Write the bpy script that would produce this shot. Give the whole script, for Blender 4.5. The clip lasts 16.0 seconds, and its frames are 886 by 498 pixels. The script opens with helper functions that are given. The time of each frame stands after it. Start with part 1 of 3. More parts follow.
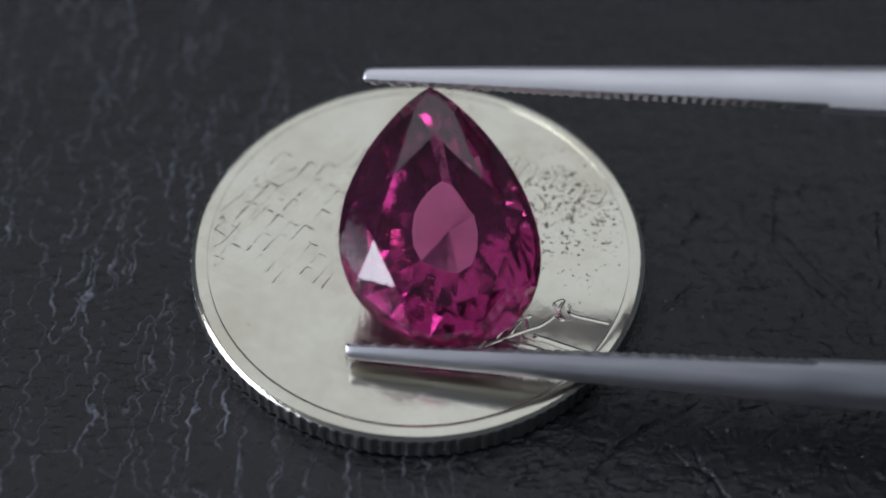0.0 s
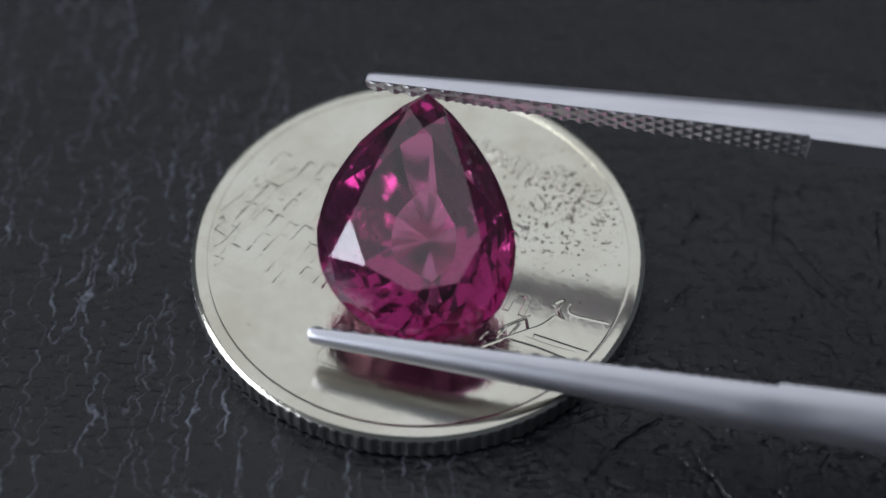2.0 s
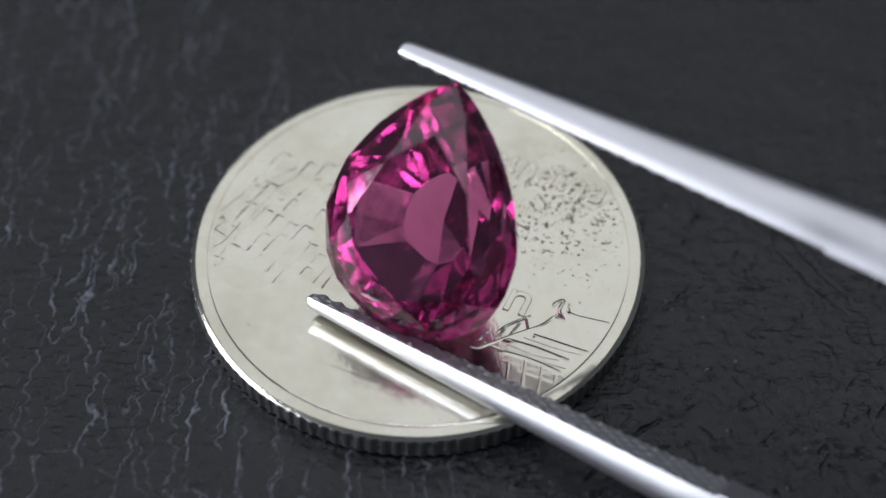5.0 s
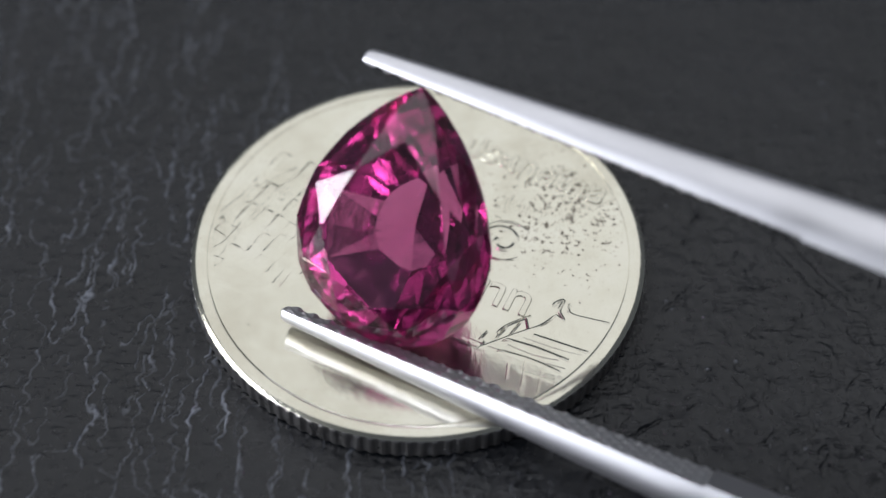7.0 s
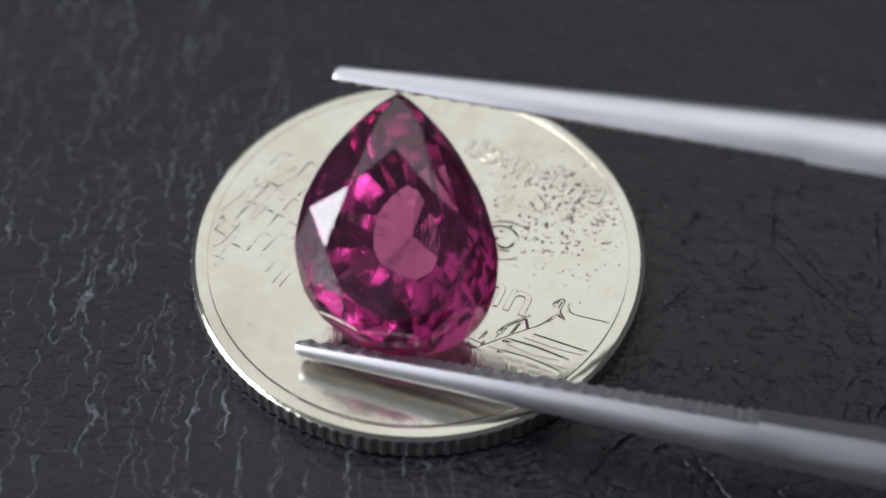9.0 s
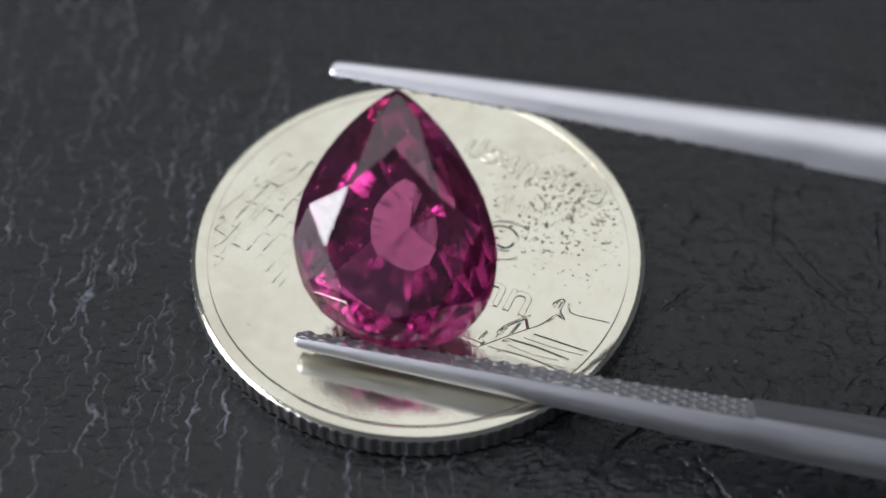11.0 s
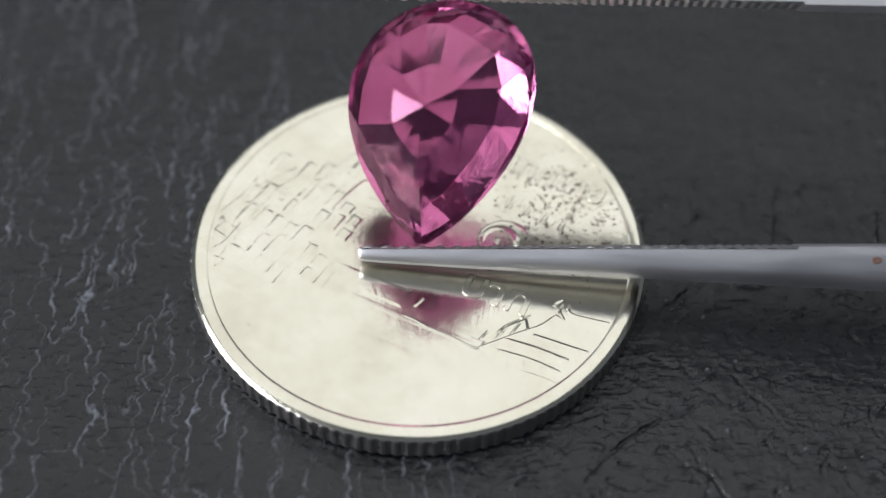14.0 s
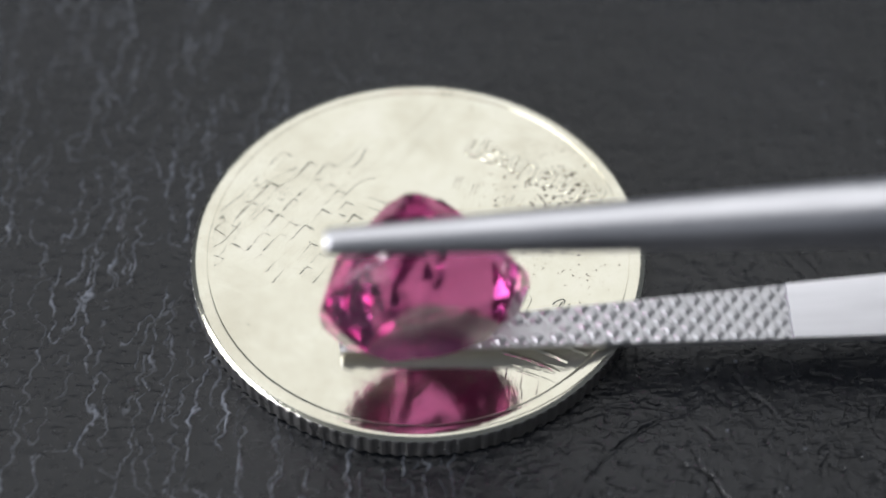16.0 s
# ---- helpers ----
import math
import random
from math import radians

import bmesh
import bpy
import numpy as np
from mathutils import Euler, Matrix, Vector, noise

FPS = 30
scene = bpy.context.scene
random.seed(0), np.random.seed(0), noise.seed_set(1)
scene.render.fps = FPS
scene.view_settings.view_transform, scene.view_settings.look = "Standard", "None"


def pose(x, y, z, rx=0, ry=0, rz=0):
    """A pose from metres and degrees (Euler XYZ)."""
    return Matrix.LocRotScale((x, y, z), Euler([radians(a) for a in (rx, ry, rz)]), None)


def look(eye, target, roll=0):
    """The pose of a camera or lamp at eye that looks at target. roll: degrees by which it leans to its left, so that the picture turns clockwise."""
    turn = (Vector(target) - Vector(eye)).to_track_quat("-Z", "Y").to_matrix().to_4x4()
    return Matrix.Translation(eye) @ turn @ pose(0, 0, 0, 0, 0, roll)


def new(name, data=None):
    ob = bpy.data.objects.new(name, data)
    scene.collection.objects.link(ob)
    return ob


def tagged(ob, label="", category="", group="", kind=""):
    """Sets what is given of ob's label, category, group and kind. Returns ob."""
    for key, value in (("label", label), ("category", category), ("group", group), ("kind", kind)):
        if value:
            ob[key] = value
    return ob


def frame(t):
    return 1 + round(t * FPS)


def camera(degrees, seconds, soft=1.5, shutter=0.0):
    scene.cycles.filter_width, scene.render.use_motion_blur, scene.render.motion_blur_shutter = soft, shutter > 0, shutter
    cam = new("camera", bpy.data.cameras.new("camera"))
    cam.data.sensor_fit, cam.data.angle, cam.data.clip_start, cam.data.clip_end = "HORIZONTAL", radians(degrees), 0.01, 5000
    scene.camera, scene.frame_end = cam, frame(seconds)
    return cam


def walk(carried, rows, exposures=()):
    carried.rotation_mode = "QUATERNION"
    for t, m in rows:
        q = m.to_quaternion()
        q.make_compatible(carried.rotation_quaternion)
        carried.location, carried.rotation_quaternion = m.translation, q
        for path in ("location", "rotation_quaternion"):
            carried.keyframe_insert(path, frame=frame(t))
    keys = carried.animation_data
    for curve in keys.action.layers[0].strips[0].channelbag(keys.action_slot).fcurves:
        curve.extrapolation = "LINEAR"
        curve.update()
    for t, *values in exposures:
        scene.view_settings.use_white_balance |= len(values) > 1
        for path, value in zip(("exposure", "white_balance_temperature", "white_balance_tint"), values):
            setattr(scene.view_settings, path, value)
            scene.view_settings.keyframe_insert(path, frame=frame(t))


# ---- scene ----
MM = 0.001


def motions():
    """The hand-turned tweezers and the stone held in them."""
    rows = [
        (0.00, pose(-2.692 * MM, -1.832 * MM, 5.906 * MM, -51.74, -3.85, -5.93)),
        (0.50, pose(-3.044 * MM, -3.884 * MM, 7.623 * MM, -26.18, -0.36, -4.61)),
        (0.80, pose(-3.432 * MM, -2.343 * MM, 6.779 * MM, -44.36, -2.36, -6.41)),
        (1.00, pose(-3.190 * MM, -1.993 * MM, 6.584 * MM, -42.51, -4.60, -11.55)),
        (1.50, pose(-3.108 * MM, -0.792 * MM, 5.367 * MM, -59.58, -5.10, -12.90)),
        (2.00, pose(-3.468 * MM, -0.904 * MM, 5.362 * MM, -67.03, -3.90, -12.42)),
        (2.50, pose(-3.334 * MM, -2.542 * MM, 6.789 * MM, -39.68, -3.89, -14.82)),
        (2.80, pose(-3.328 * MM, -2.450 * MM, 7.018 * MM, -34.68, -0.87, -15.24)),
        (3.00, pose(-3.079 * MM, -1.853 * MM, 6.518 * MM, -43.87, -2.59, -16.30)),
        (3.30, pose(-2.712 * MM, -2.352 * MM, 7.366 * MM, -35.65, 0.26, -17.98)),
        (3.50, pose(-2.692 * MM, -2.874 * MM, 7.583 * MM, -27.11, -0.13, -19.98)),
        (4.00, pose(-3.082 * MM, -1.671 * MM, 7.362 * MM, -30.21, 0.19, -25.17)),
        (4.20, pose(-2.456 * MM, -0.553 * MM, 6.698 * MM, -41.24, -0.27, -27.17)),
        (6.30, pose(-3.719 * MM, -0.440 * MM, 6.871 * MM, -38.42, 0.09, -32.25)),
        (6.50, pose(-3.867 * MM, -0.934 * MM, 6.972 * MM, -36.31, 0.71, -30.24)),
        (7.00, pose(-3.991 * MM, -1.021 * MM, 6.667 * MM, -41.44, -0.10, -26.53)),
        (7.30, pose(-2.847 * MM, -1.106 * MM, 6.321 * MM, -63.51, -0.43, -22.57)),
        (7.50, pose(-3.199 * MM, -1.498 * MM, 6.573 * MM, -43.28, -0.07, -23.05)),
        (7.80, pose(-4.858 * MM, -2.573 * MM, 7.300 * MM, -29.14, -0.52, -17.58)),
        (8.00, pose(-5.402 * MM, -2.414 * MM, 7.402 * MM, -29.37, -0.41, -15.93)),
        (8.30, pose(-5.045 * MM, -2.436 * MM, 7.297 * MM, -29.76, 0.51, -13.61)),
        (8.50, pose(-5.116 * MM, -2.022 * MM, 6.971 * MM, -36.58, -1.09, -13.68)),
        (8.70, pose(-4.826 * MM, -1.643 * MM, 6.747 * MM, -38.38, 0.73, -14.50)),
        (9.00, pose(-4.287 * MM, -2.310 * MM, 6.526 * MM, -43.67, -3.65, -14.21)),
        (9.20, pose(-4.481 * MM, -2.965 * MM, 7.161 * MM, -33.48, -0.11, -11.09)),
        (11.30, pose(-4.362 * MM, -2.065 * MM, 6.653 * MM, -41.78, -1.32, -13.05)),
        (11.50, pose(-4.355 * MM, -1.849 * MM, 5.829 * MM, -54.96, -3.70, -13.92)),
        (11.80, pose(-2.881 * MM, -1.357 * MM, 6.897 * MM, -35.93, -0.12, -10.53)),
        (12.00, pose(-3.153 * MM, -1.871 * MM, 8.475 * MM, -19.81, -0.19, -8.49)),
        (12.10, pose(-3.847 * MM, -1.172 * MM, 7.326 * MM, -11.44, -2.49, -9.71)),
        (12.20, pose(-3.562 * MM, -1.047 * MM, 7.634 * MM, -5.64, -4.26, -11.47)),
        (12.30, pose(-3.803 * MM, -0.283 * MM, 6.835 * MM, -1.76, -4.61, -10.56)),
        (12.50, pose(-3.516 * MM, -1.925 * MM, 7.600 * MM, 11.18, -2.85, -9.28)),
        (12.60, pose(-2.907 * MM, -0.762 * MM, 6.516 * MM, 15.82, -3.65, -8.99)),
        (12.70, pose(-2.871 * MM, -3.492 * MM, 8.360 * MM, 28.06, -3.14, -6.55)),
        (12.90, pose(-2.873 * MM, 2.192 * MM, 1.686 * MM, 60.35, -7.93, -11.33)),
        (13.00, pose(-3.111 * MM, 1.278 * MM, 3.267 * MM, 83.33, -9.43, -11.72)),
        (13.10, pose(-3.322 * MM, -0.467 * MM, 4.469 * MM, 92.03, -9.72, -9.62)),
        (13.20, pose(-2.766 * MM, -0.065 * MM, 3.116 * MM, 96.00, -9.66, -9.88)),
        (13.30, pose(-1.696 * MM, -0.483 * MM, 3.532 * MM, 99.31, -10.22, -9.68)),
        (13.40, pose(-0.413 * MM, 0.496 * MM, 4.085 * MM, 105.63, -10.75, -9.82)),
        (13.50, pose(-0.580 * MM, 2.050 * MM, 4.342 * MM, 110.90, -11.15, -11.81)),
        (13.60, pose(-1.540 * MM, 0.943 * MM, 6.891 * MM, 116.03, -9.14, -8.11)),
        (13.70, pose(-2.282 * MM, 3.491 * MM, 5.481 * MM, 125.59, -6.72, -6.41)),
        (13.80, pose(-2.623 * MM, 2.635 * MM, 7.226 * MM, 125.92, -5.80, -5.98)),
        (14.00, pose(-2.798 * MM, 3.406 * MM, 5.851 * MM, 131.19, -4.51, -4.18)),
        (14.30, pose(-2.735 * MM, -1.031 * MM, 5.950 * MM, 125.77, -5.02, -1.46)),
        (14.50, pose(-2.537 * MM, -2.719 * MM, 5.097 * MM, 120.07, -5.46, 0.12)),
        (15.00, pose(-2.708 * MM, -1.498 * MM, 3.349 * MM, 85.13, -4.35, 1.39)),
        (15.20, pose(-2.534 * MM, -1.670 * MM, 5.980 * MM, 72.21, -2.64, 1.83)),
        (15.30, pose(-2.545 * MM, -0.597 * MM, 4.401 * MM, 62.67, -3.91, 1.16)),
        (15.50, pose(-2.215 * MM, -3.359 * MM, 5.835 * MM, 48.86, -4.78, 2.44)),
        (15.70, pose(-4.040 * MM, -4.818 * MM, 6.796 * MM, 35.35, -0.66, 4.40)),
        (16.00, pose(-3.287 * MM, -7.422 * MM, 7.538 * MM, 16.65, -1.15, 4.10)),
    ]
    walk(tweezers, rows)
    walk(gem, rows)


cam = camera(33.560, 16.0, soft=1.5, shutter=0.5)
cam.data.dof.use_dof, cam.data.dof.focus_distance, cam.data.dof.aperture_fstop = True, 0.064, 27.0
EYE = pose(1.059 * MM, -41.259 * MM, 53.619 * MM, 38.194, -0.370, 0.470)
walk(cam, [(0.0, EYE), (16.0, EYE)],
     exposures=[(0.0, -0.18, 6050, 12), (4.2, -0.04, 6100, 12), (6.4, 0.25, 6350, 11), (8.0, 0.33, 6350, 11), (9.0, 0.28, 6350, 11), (11.5, 0.37, 6400, 11), (13.0, 0.55, 6500, 10), (16.0, 0.63, 6500, 10)])

# ---- light: a big soft window-like panel behind and above, a low window to the front, dim room ----
world = bpy.data.worlds.new("room")
scene.world = world
world.use_nodes = True
world.node_tree.nodes["Background"].inputs[0].default_value = (0.80, 0.88, 1.0, 1)
world.node_tree.nodes["Background"].inputs[1].default_value = 0.10


def panel(name, place, size, power, colour, target=(0, 0, 0)):
    lamp = bpy.data.lights.new(name, "AREA")
    lamp.shape, lamp.size, lamp.size_y = "RECTANGLE", size[0], size[1]
    lamp.energy, lamp.color = power, colour
    ob = new(name, lamp)
    ob.matrix_basis = look(place, target)
    return ob


panel("soft_light_overhead", (-0.05, 0.26, 0.50), (1.1, 1.0), 2.5, (1.0, 1.0, 0.99), (-0.05, 0.2601, 0))
panel("window_light_low", (-0.541, -0.181, 0.185), (0.58, 0.23), 3.6, (0.95, 0.97, 1.0))


# ---- materials ----
def material(name):
    m = bpy.data.materials.new(name)
    m.use_nodes = True
    return m, m.node_tree.nodes, m.node_tree.links, m.node_tree.nodes["Principled BSDF"]


def coords(n, l, scale, kind="Object"):
    tc = n.new("ShaderNodeTexCoord")
    mp = n.new("ShaderNodeMapping")
    mp.inputs["Scale"].default_value = scale
    l.new(tc.outputs[kind], mp.inputs[0])
    return mp.outputs[0]


def noise_tex(n, l, vec, scale, detail=4.0, rough=0.55):
    t = n.new("ShaderNodeTexNoise")
    t.inputs["Scale"].default_value, t.inputs["Detail"].default_value, t.inputs["Roughness"].default_value = scale, detail, rough
    l.new(vec, t.inputs["Vector"])
    return t.outputs["Fac"]


def ramp(n, l, fac, stops):
    r = n.new("ShaderNodeValToRGB")
    e = r.color_ramp.elements
    while len(e) < len(stops):
        e.new(0.5)
    for k, (p, c) in zip(e, stops):
        k.position, k.color = p, (*c, 1) if len(c) == 3 else c
    l.new(fac, r.inputs[0])
    return r.outputs[0]


def bump(n, l, height, shader, strength, distance):
    b = n.new("ShaderNodeBump")
    b.inputs["Strength"].default_value, b.inputs["Distance"].default_value = strength, distance
    l.new(height, b.inputs["Height"])
    l.new(b.outputs[0], shader.inputs["Normal"])
    return b


def leather_material():
    m, n, l, s = material("black_leather")
    v = coords(n, l, (1000, 1000, 1000))
    big = noise_tex(n, l, v, 0.12, 3)
    fine = noise_tex(n, l, v, 2.2, 6, 0.65)
    col = ramp(n, l, big, [(0.3, (0.004, 0.005, 0.007)), (0.7, (0.008, 0.009, 0.012))])
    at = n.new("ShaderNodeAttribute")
    at.attribute_name = "wear_glint"
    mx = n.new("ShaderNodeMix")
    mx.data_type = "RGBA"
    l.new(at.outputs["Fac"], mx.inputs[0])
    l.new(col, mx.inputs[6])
    # pale grey for scuffed crests, the light they catch painted in, and dust
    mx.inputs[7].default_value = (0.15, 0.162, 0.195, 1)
    l.new(mx.outputs[2], s.inputs["Base Color"])
    l.new(ramp(n, l, fine, [(0.3, (0.17,) * 3), (0.75, (0.34,) * 3)]), s.inputs["Roughness"])
    s.inputs["Specular IOR Level"].default_value = 0.46
    # pores, and fine creases drawn out both ways
    across = noise_tex(n, l, coords(n, l, (420, 1500, 1000)), 1.0, 4, 0.6)
    along = noise_tex(n, l, coords(n, l, (1600, 420, 1000)), 1.0, 4, 0.6)
    both = n.new("ShaderNodeMath")
    both.operation = "MINIMUM"
    l.new(across, both.inputs[0])
    l.new(along, both.inputs[1])
    mix = n.new("ShaderNodeMath")
    mix.operation = "MULTIPLY_ADD"
    l.new(fine, mix.inputs[0])
    mix.inputs[1].default_value = 0.8
    l.new(both.outputs[0], mix.inputs[2])
    bump(n, l, mix.outputs[0], s, 0.9, 0.00012)
    return m


def coin_material(name, smudge=True, rough=(0.08, 0.18)):
    m, n, l, s = material(name)
    v = coords(n, l, (1000, 1000, 1000))
    s.inputs["Metallic"].default_value = 1.0
    stain = noise_tex(n, l, v, 0.35, 4)
    grain = noise_tex(n, l, v, 6.0, 5, 0.7)
    col = ramp(n, l, stain, [(0.3, (0.60, 0.575, 0.475)), (0.55, (0.68, 0.66, 0.56)), (0.75, (0.71, 0.69, 0.60))])
    if smudge:
        # dark specks of tarnish, thickest beside the lettering
        sp = noise_tex(n, l, v, 4.6, 3, 0.6)
        g = n.new("ShaderNodeVectorMath")
        g.operation = "DISTANCE"
        g.inputs[1].default_value = (6.7, 1.9, 1.4)
        l.new(v, g.inputs[0])
        near = n.new("ShaderNodeMapRange")
        near.inputs[1].default_value, near.inputs[2].default_value = 5.6, 1.2
        near.inputs[3].default_value, near.inputs[4].default_value = 0.0, 0.16
        l.new(g.outputs["Value"], near.inputs[0])
        k = n.new("ShaderNodeMath")
        k.operation = "ADD"
        l.new(sp, k.inputs[0])
        l.new(near.outputs[0], k.inputs[1])
        specks = ramp(n, l, k.outputs[0], [(0.715, (0,) * 3), (0.745, (0.9,) * 3)])
        mx = n.new("ShaderNodeMix")
        mx.data_type = "RGBA"
        l.new(specks, mx.inputs[0])
        l.new(col, mx.inputs[6])
        mx.inputs[7].default_value = (0.12, 0.10, 0.08, 1)
        col = mx.outputs[2]
    l.new(col, s.inputs["Base Color"])
    l.new(ramp(n, l, stain, [(0.3, (rough[1],) * 3), (0.7, (rough[0],) * 3)]), s.inputs["Roughness"])
    # faint die-flow lines and orange peel
    v2 = coords(n, l, (1000, 300, 1000))
    lines = noise_tex(n, l, v2, 1.6, 4)
    add = n.new("ShaderNodeMath")
    add.operation = "MULTIPLY_ADD"
    l.new(grain, add.inputs[0])
    add.inputs[1].default_value = 0.15
    l.new(lines, add.inputs[2])
    bump(n, l, add.outputs[0], s, 0.36, 0.00006)
    return m


def steel_material(name, base, rough, brushed):
    m, n, l, s = material(name)
    v = coords(n, l, brushed)
    f = noise_tex(n, l, v, 1.0, 5, 0.6)
    s.inputs["Metallic"].default_value = 1.0
    l.new(ramp(n, l, f, [(0.3, tuple(0.90 * b for b in base)), (0.7, base)]), s.inputs["Base Color"])
    l.new(ramp(n, l, f, [(0.3, (rough + 0.06,) * 3), (0.7, (rough - 0.05,) * 3)]), s.inputs["Roughness"])
    bump(n, l, f, s, 0.06, 0.00002)
    return m


def gem_material(name):
    m, n, l, s = material(name)
    v = coords(n, l, (1000, 1000, 1000))
    f = noise_tex(n, l, v, 0.25, 2)
    l.new(ramp(n, l, f, [(0.35, (0.42, 0.098, 0.29)), (0.65, (0.48, 0.122, 0.34))]), s.inputs["Base Color"])
    s.inputs["Transmission Weight"].default_value = 1.0
    s.inputs["Roughness"].default_value = 0.0
    s.inputs["IOR"].default_value = 1.76
    return m


def gem_back_material(name):
    """The back of the stone: each bounce inside it loses light to the stone's colour."""
    m, n, l, s = material(name)
    v = coords(n, l, (1000, 1000, 1000))
    g = n.new("ShaderNodeBsdfGlass")
    f = noise_tex(n, l, v, 0.30, 3)
    l.new(ramp(n, l, f, [(0.35, (0.76, 0.36, 0.56)), (0.65, (0.85, 0.46, 0.66))]), g.inputs["Color"])
    g.inputs["Roughness"].default_value = 0.075
    g.inputs["IOR"].default_value = 1.76
    # faint growth lines and abrasion
    lines = noise_tex(n, l, coords(n, l, (2600, 900, 1100)), 0.5, 4, 0.6)
    bump(n, l, lines, g, 0.4, 0.00005)
    n.remove(s)
    # silk in the stone scatters a little light
    silk = n.new("ShaderNodeBsdfTranslucent")
    silk.inputs["Color"].default_value = (0.45, 0.16, 0.34, 1)
    mix = n.new("ShaderNodeMixShader")
    l.new(ramp(n, l, noise_tex(n, l, v, 0.7, 5, 0.65), [(0.40, (0.02,) * 3), (0.70, (0.13,) * 3)]), mix.inputs[0])
    l.new(g.outputs[0], mix.inputs[1])
    l.new(silk.outputs[0], mix.inputs[2])
    l.new(mix.outputs[0], n["Material Output"].inputs["Surface"])
    return m


def plain_material(name, colour, rough):
    m, n, l, s = material(name)
    v = coords(n, l, (1000, 1000, 1000))
    f = noise_tex(n, l, v, 4.0, 3)
    l.new(ramp(n, l, f, [(0.3, tuple(0.7 * c for c in colour)), (0.7, colour)]), s.inputs["Base Color"])
    s.inputs["Roughness"].default_value = rough
    return m


LEATHER = leather_material()
NICKEL = coin_material("worn_nickel")
NICKEL_RIM = coin_material("polished_nickel_rim", False, (0.10, 0.2))
RELIEF = coin_material("nickel_relief", False, (0.12, 0.24))
EDGE = steel_material("grimy_nickel_edge", (0.44, 0.43, 0.43), 0.30, (900, 900, 900))
STEEL = steel_material("satin_steel", (0.72, 0.72, 0.765), 0.40, (250, 2500, 2500))
GRIP = steel_material("knurled_steel", (0.58, 0.58, 0.605), 0.44, (1500, 1500, 1500))
GEM = gem_material("purplish_red_gemstone")
GEM_BACK = gem_back_material("purplish_red_gemstone_pavilion")
RUST = plain_material("rust_brown_pin", (0.13, 0.07, 0.055), 0.7)


# ---- helpers of this scene ----
def mesh_from(name, verts, faces, mat, smooth=False):
    me = bpy.data.meshes.new(name)
    me.from_pydata([tuple(c * MM for c in v) for v in verts], [], faces)
    me.materials.append(mat)
    me.update()
    if smooth:
        me.shade_smooth()
        me.set_sharp_from_angle(angle=radians(32))
    return me


def part(name, me, parent, label=""):
    ob = new(name, me)
    ob.parent = parent
    return tagged(ob, label) if label else ob


# ---- ground: the leather sheet ----
def lattice(x, y, seed):
    """Smooth value noise in 0..1 over arrays."""
    rng = np.random.RandomState(seed)
    table = rng.rand(256, 256)
    xi, yi = np.floor(x).astype(int), np.floor(y).astype(int)
    fx, fy = x - xi, y - yi
    fx, fy = fx * fx * (3 - 2 * fx), fy * fy * (3 - 2 * fy)
    a, b = table[xi % 256, yi % 256], table[(xi + 1) % 256, yi % 256]
    c, d = table[xi % 256, (yi + 1) % 256], table[(xi + 1) % 256, (yi + 1) % 256]
    return (a * (1 - fx) + b * fx) * (1 - fy) + (c * (1 - fx) + d * fx) * fy


def step(a, b, v):
    t = np.clip((v - a) / (b - a), 0, 1)
    return t * t * (3 - 2 * t)


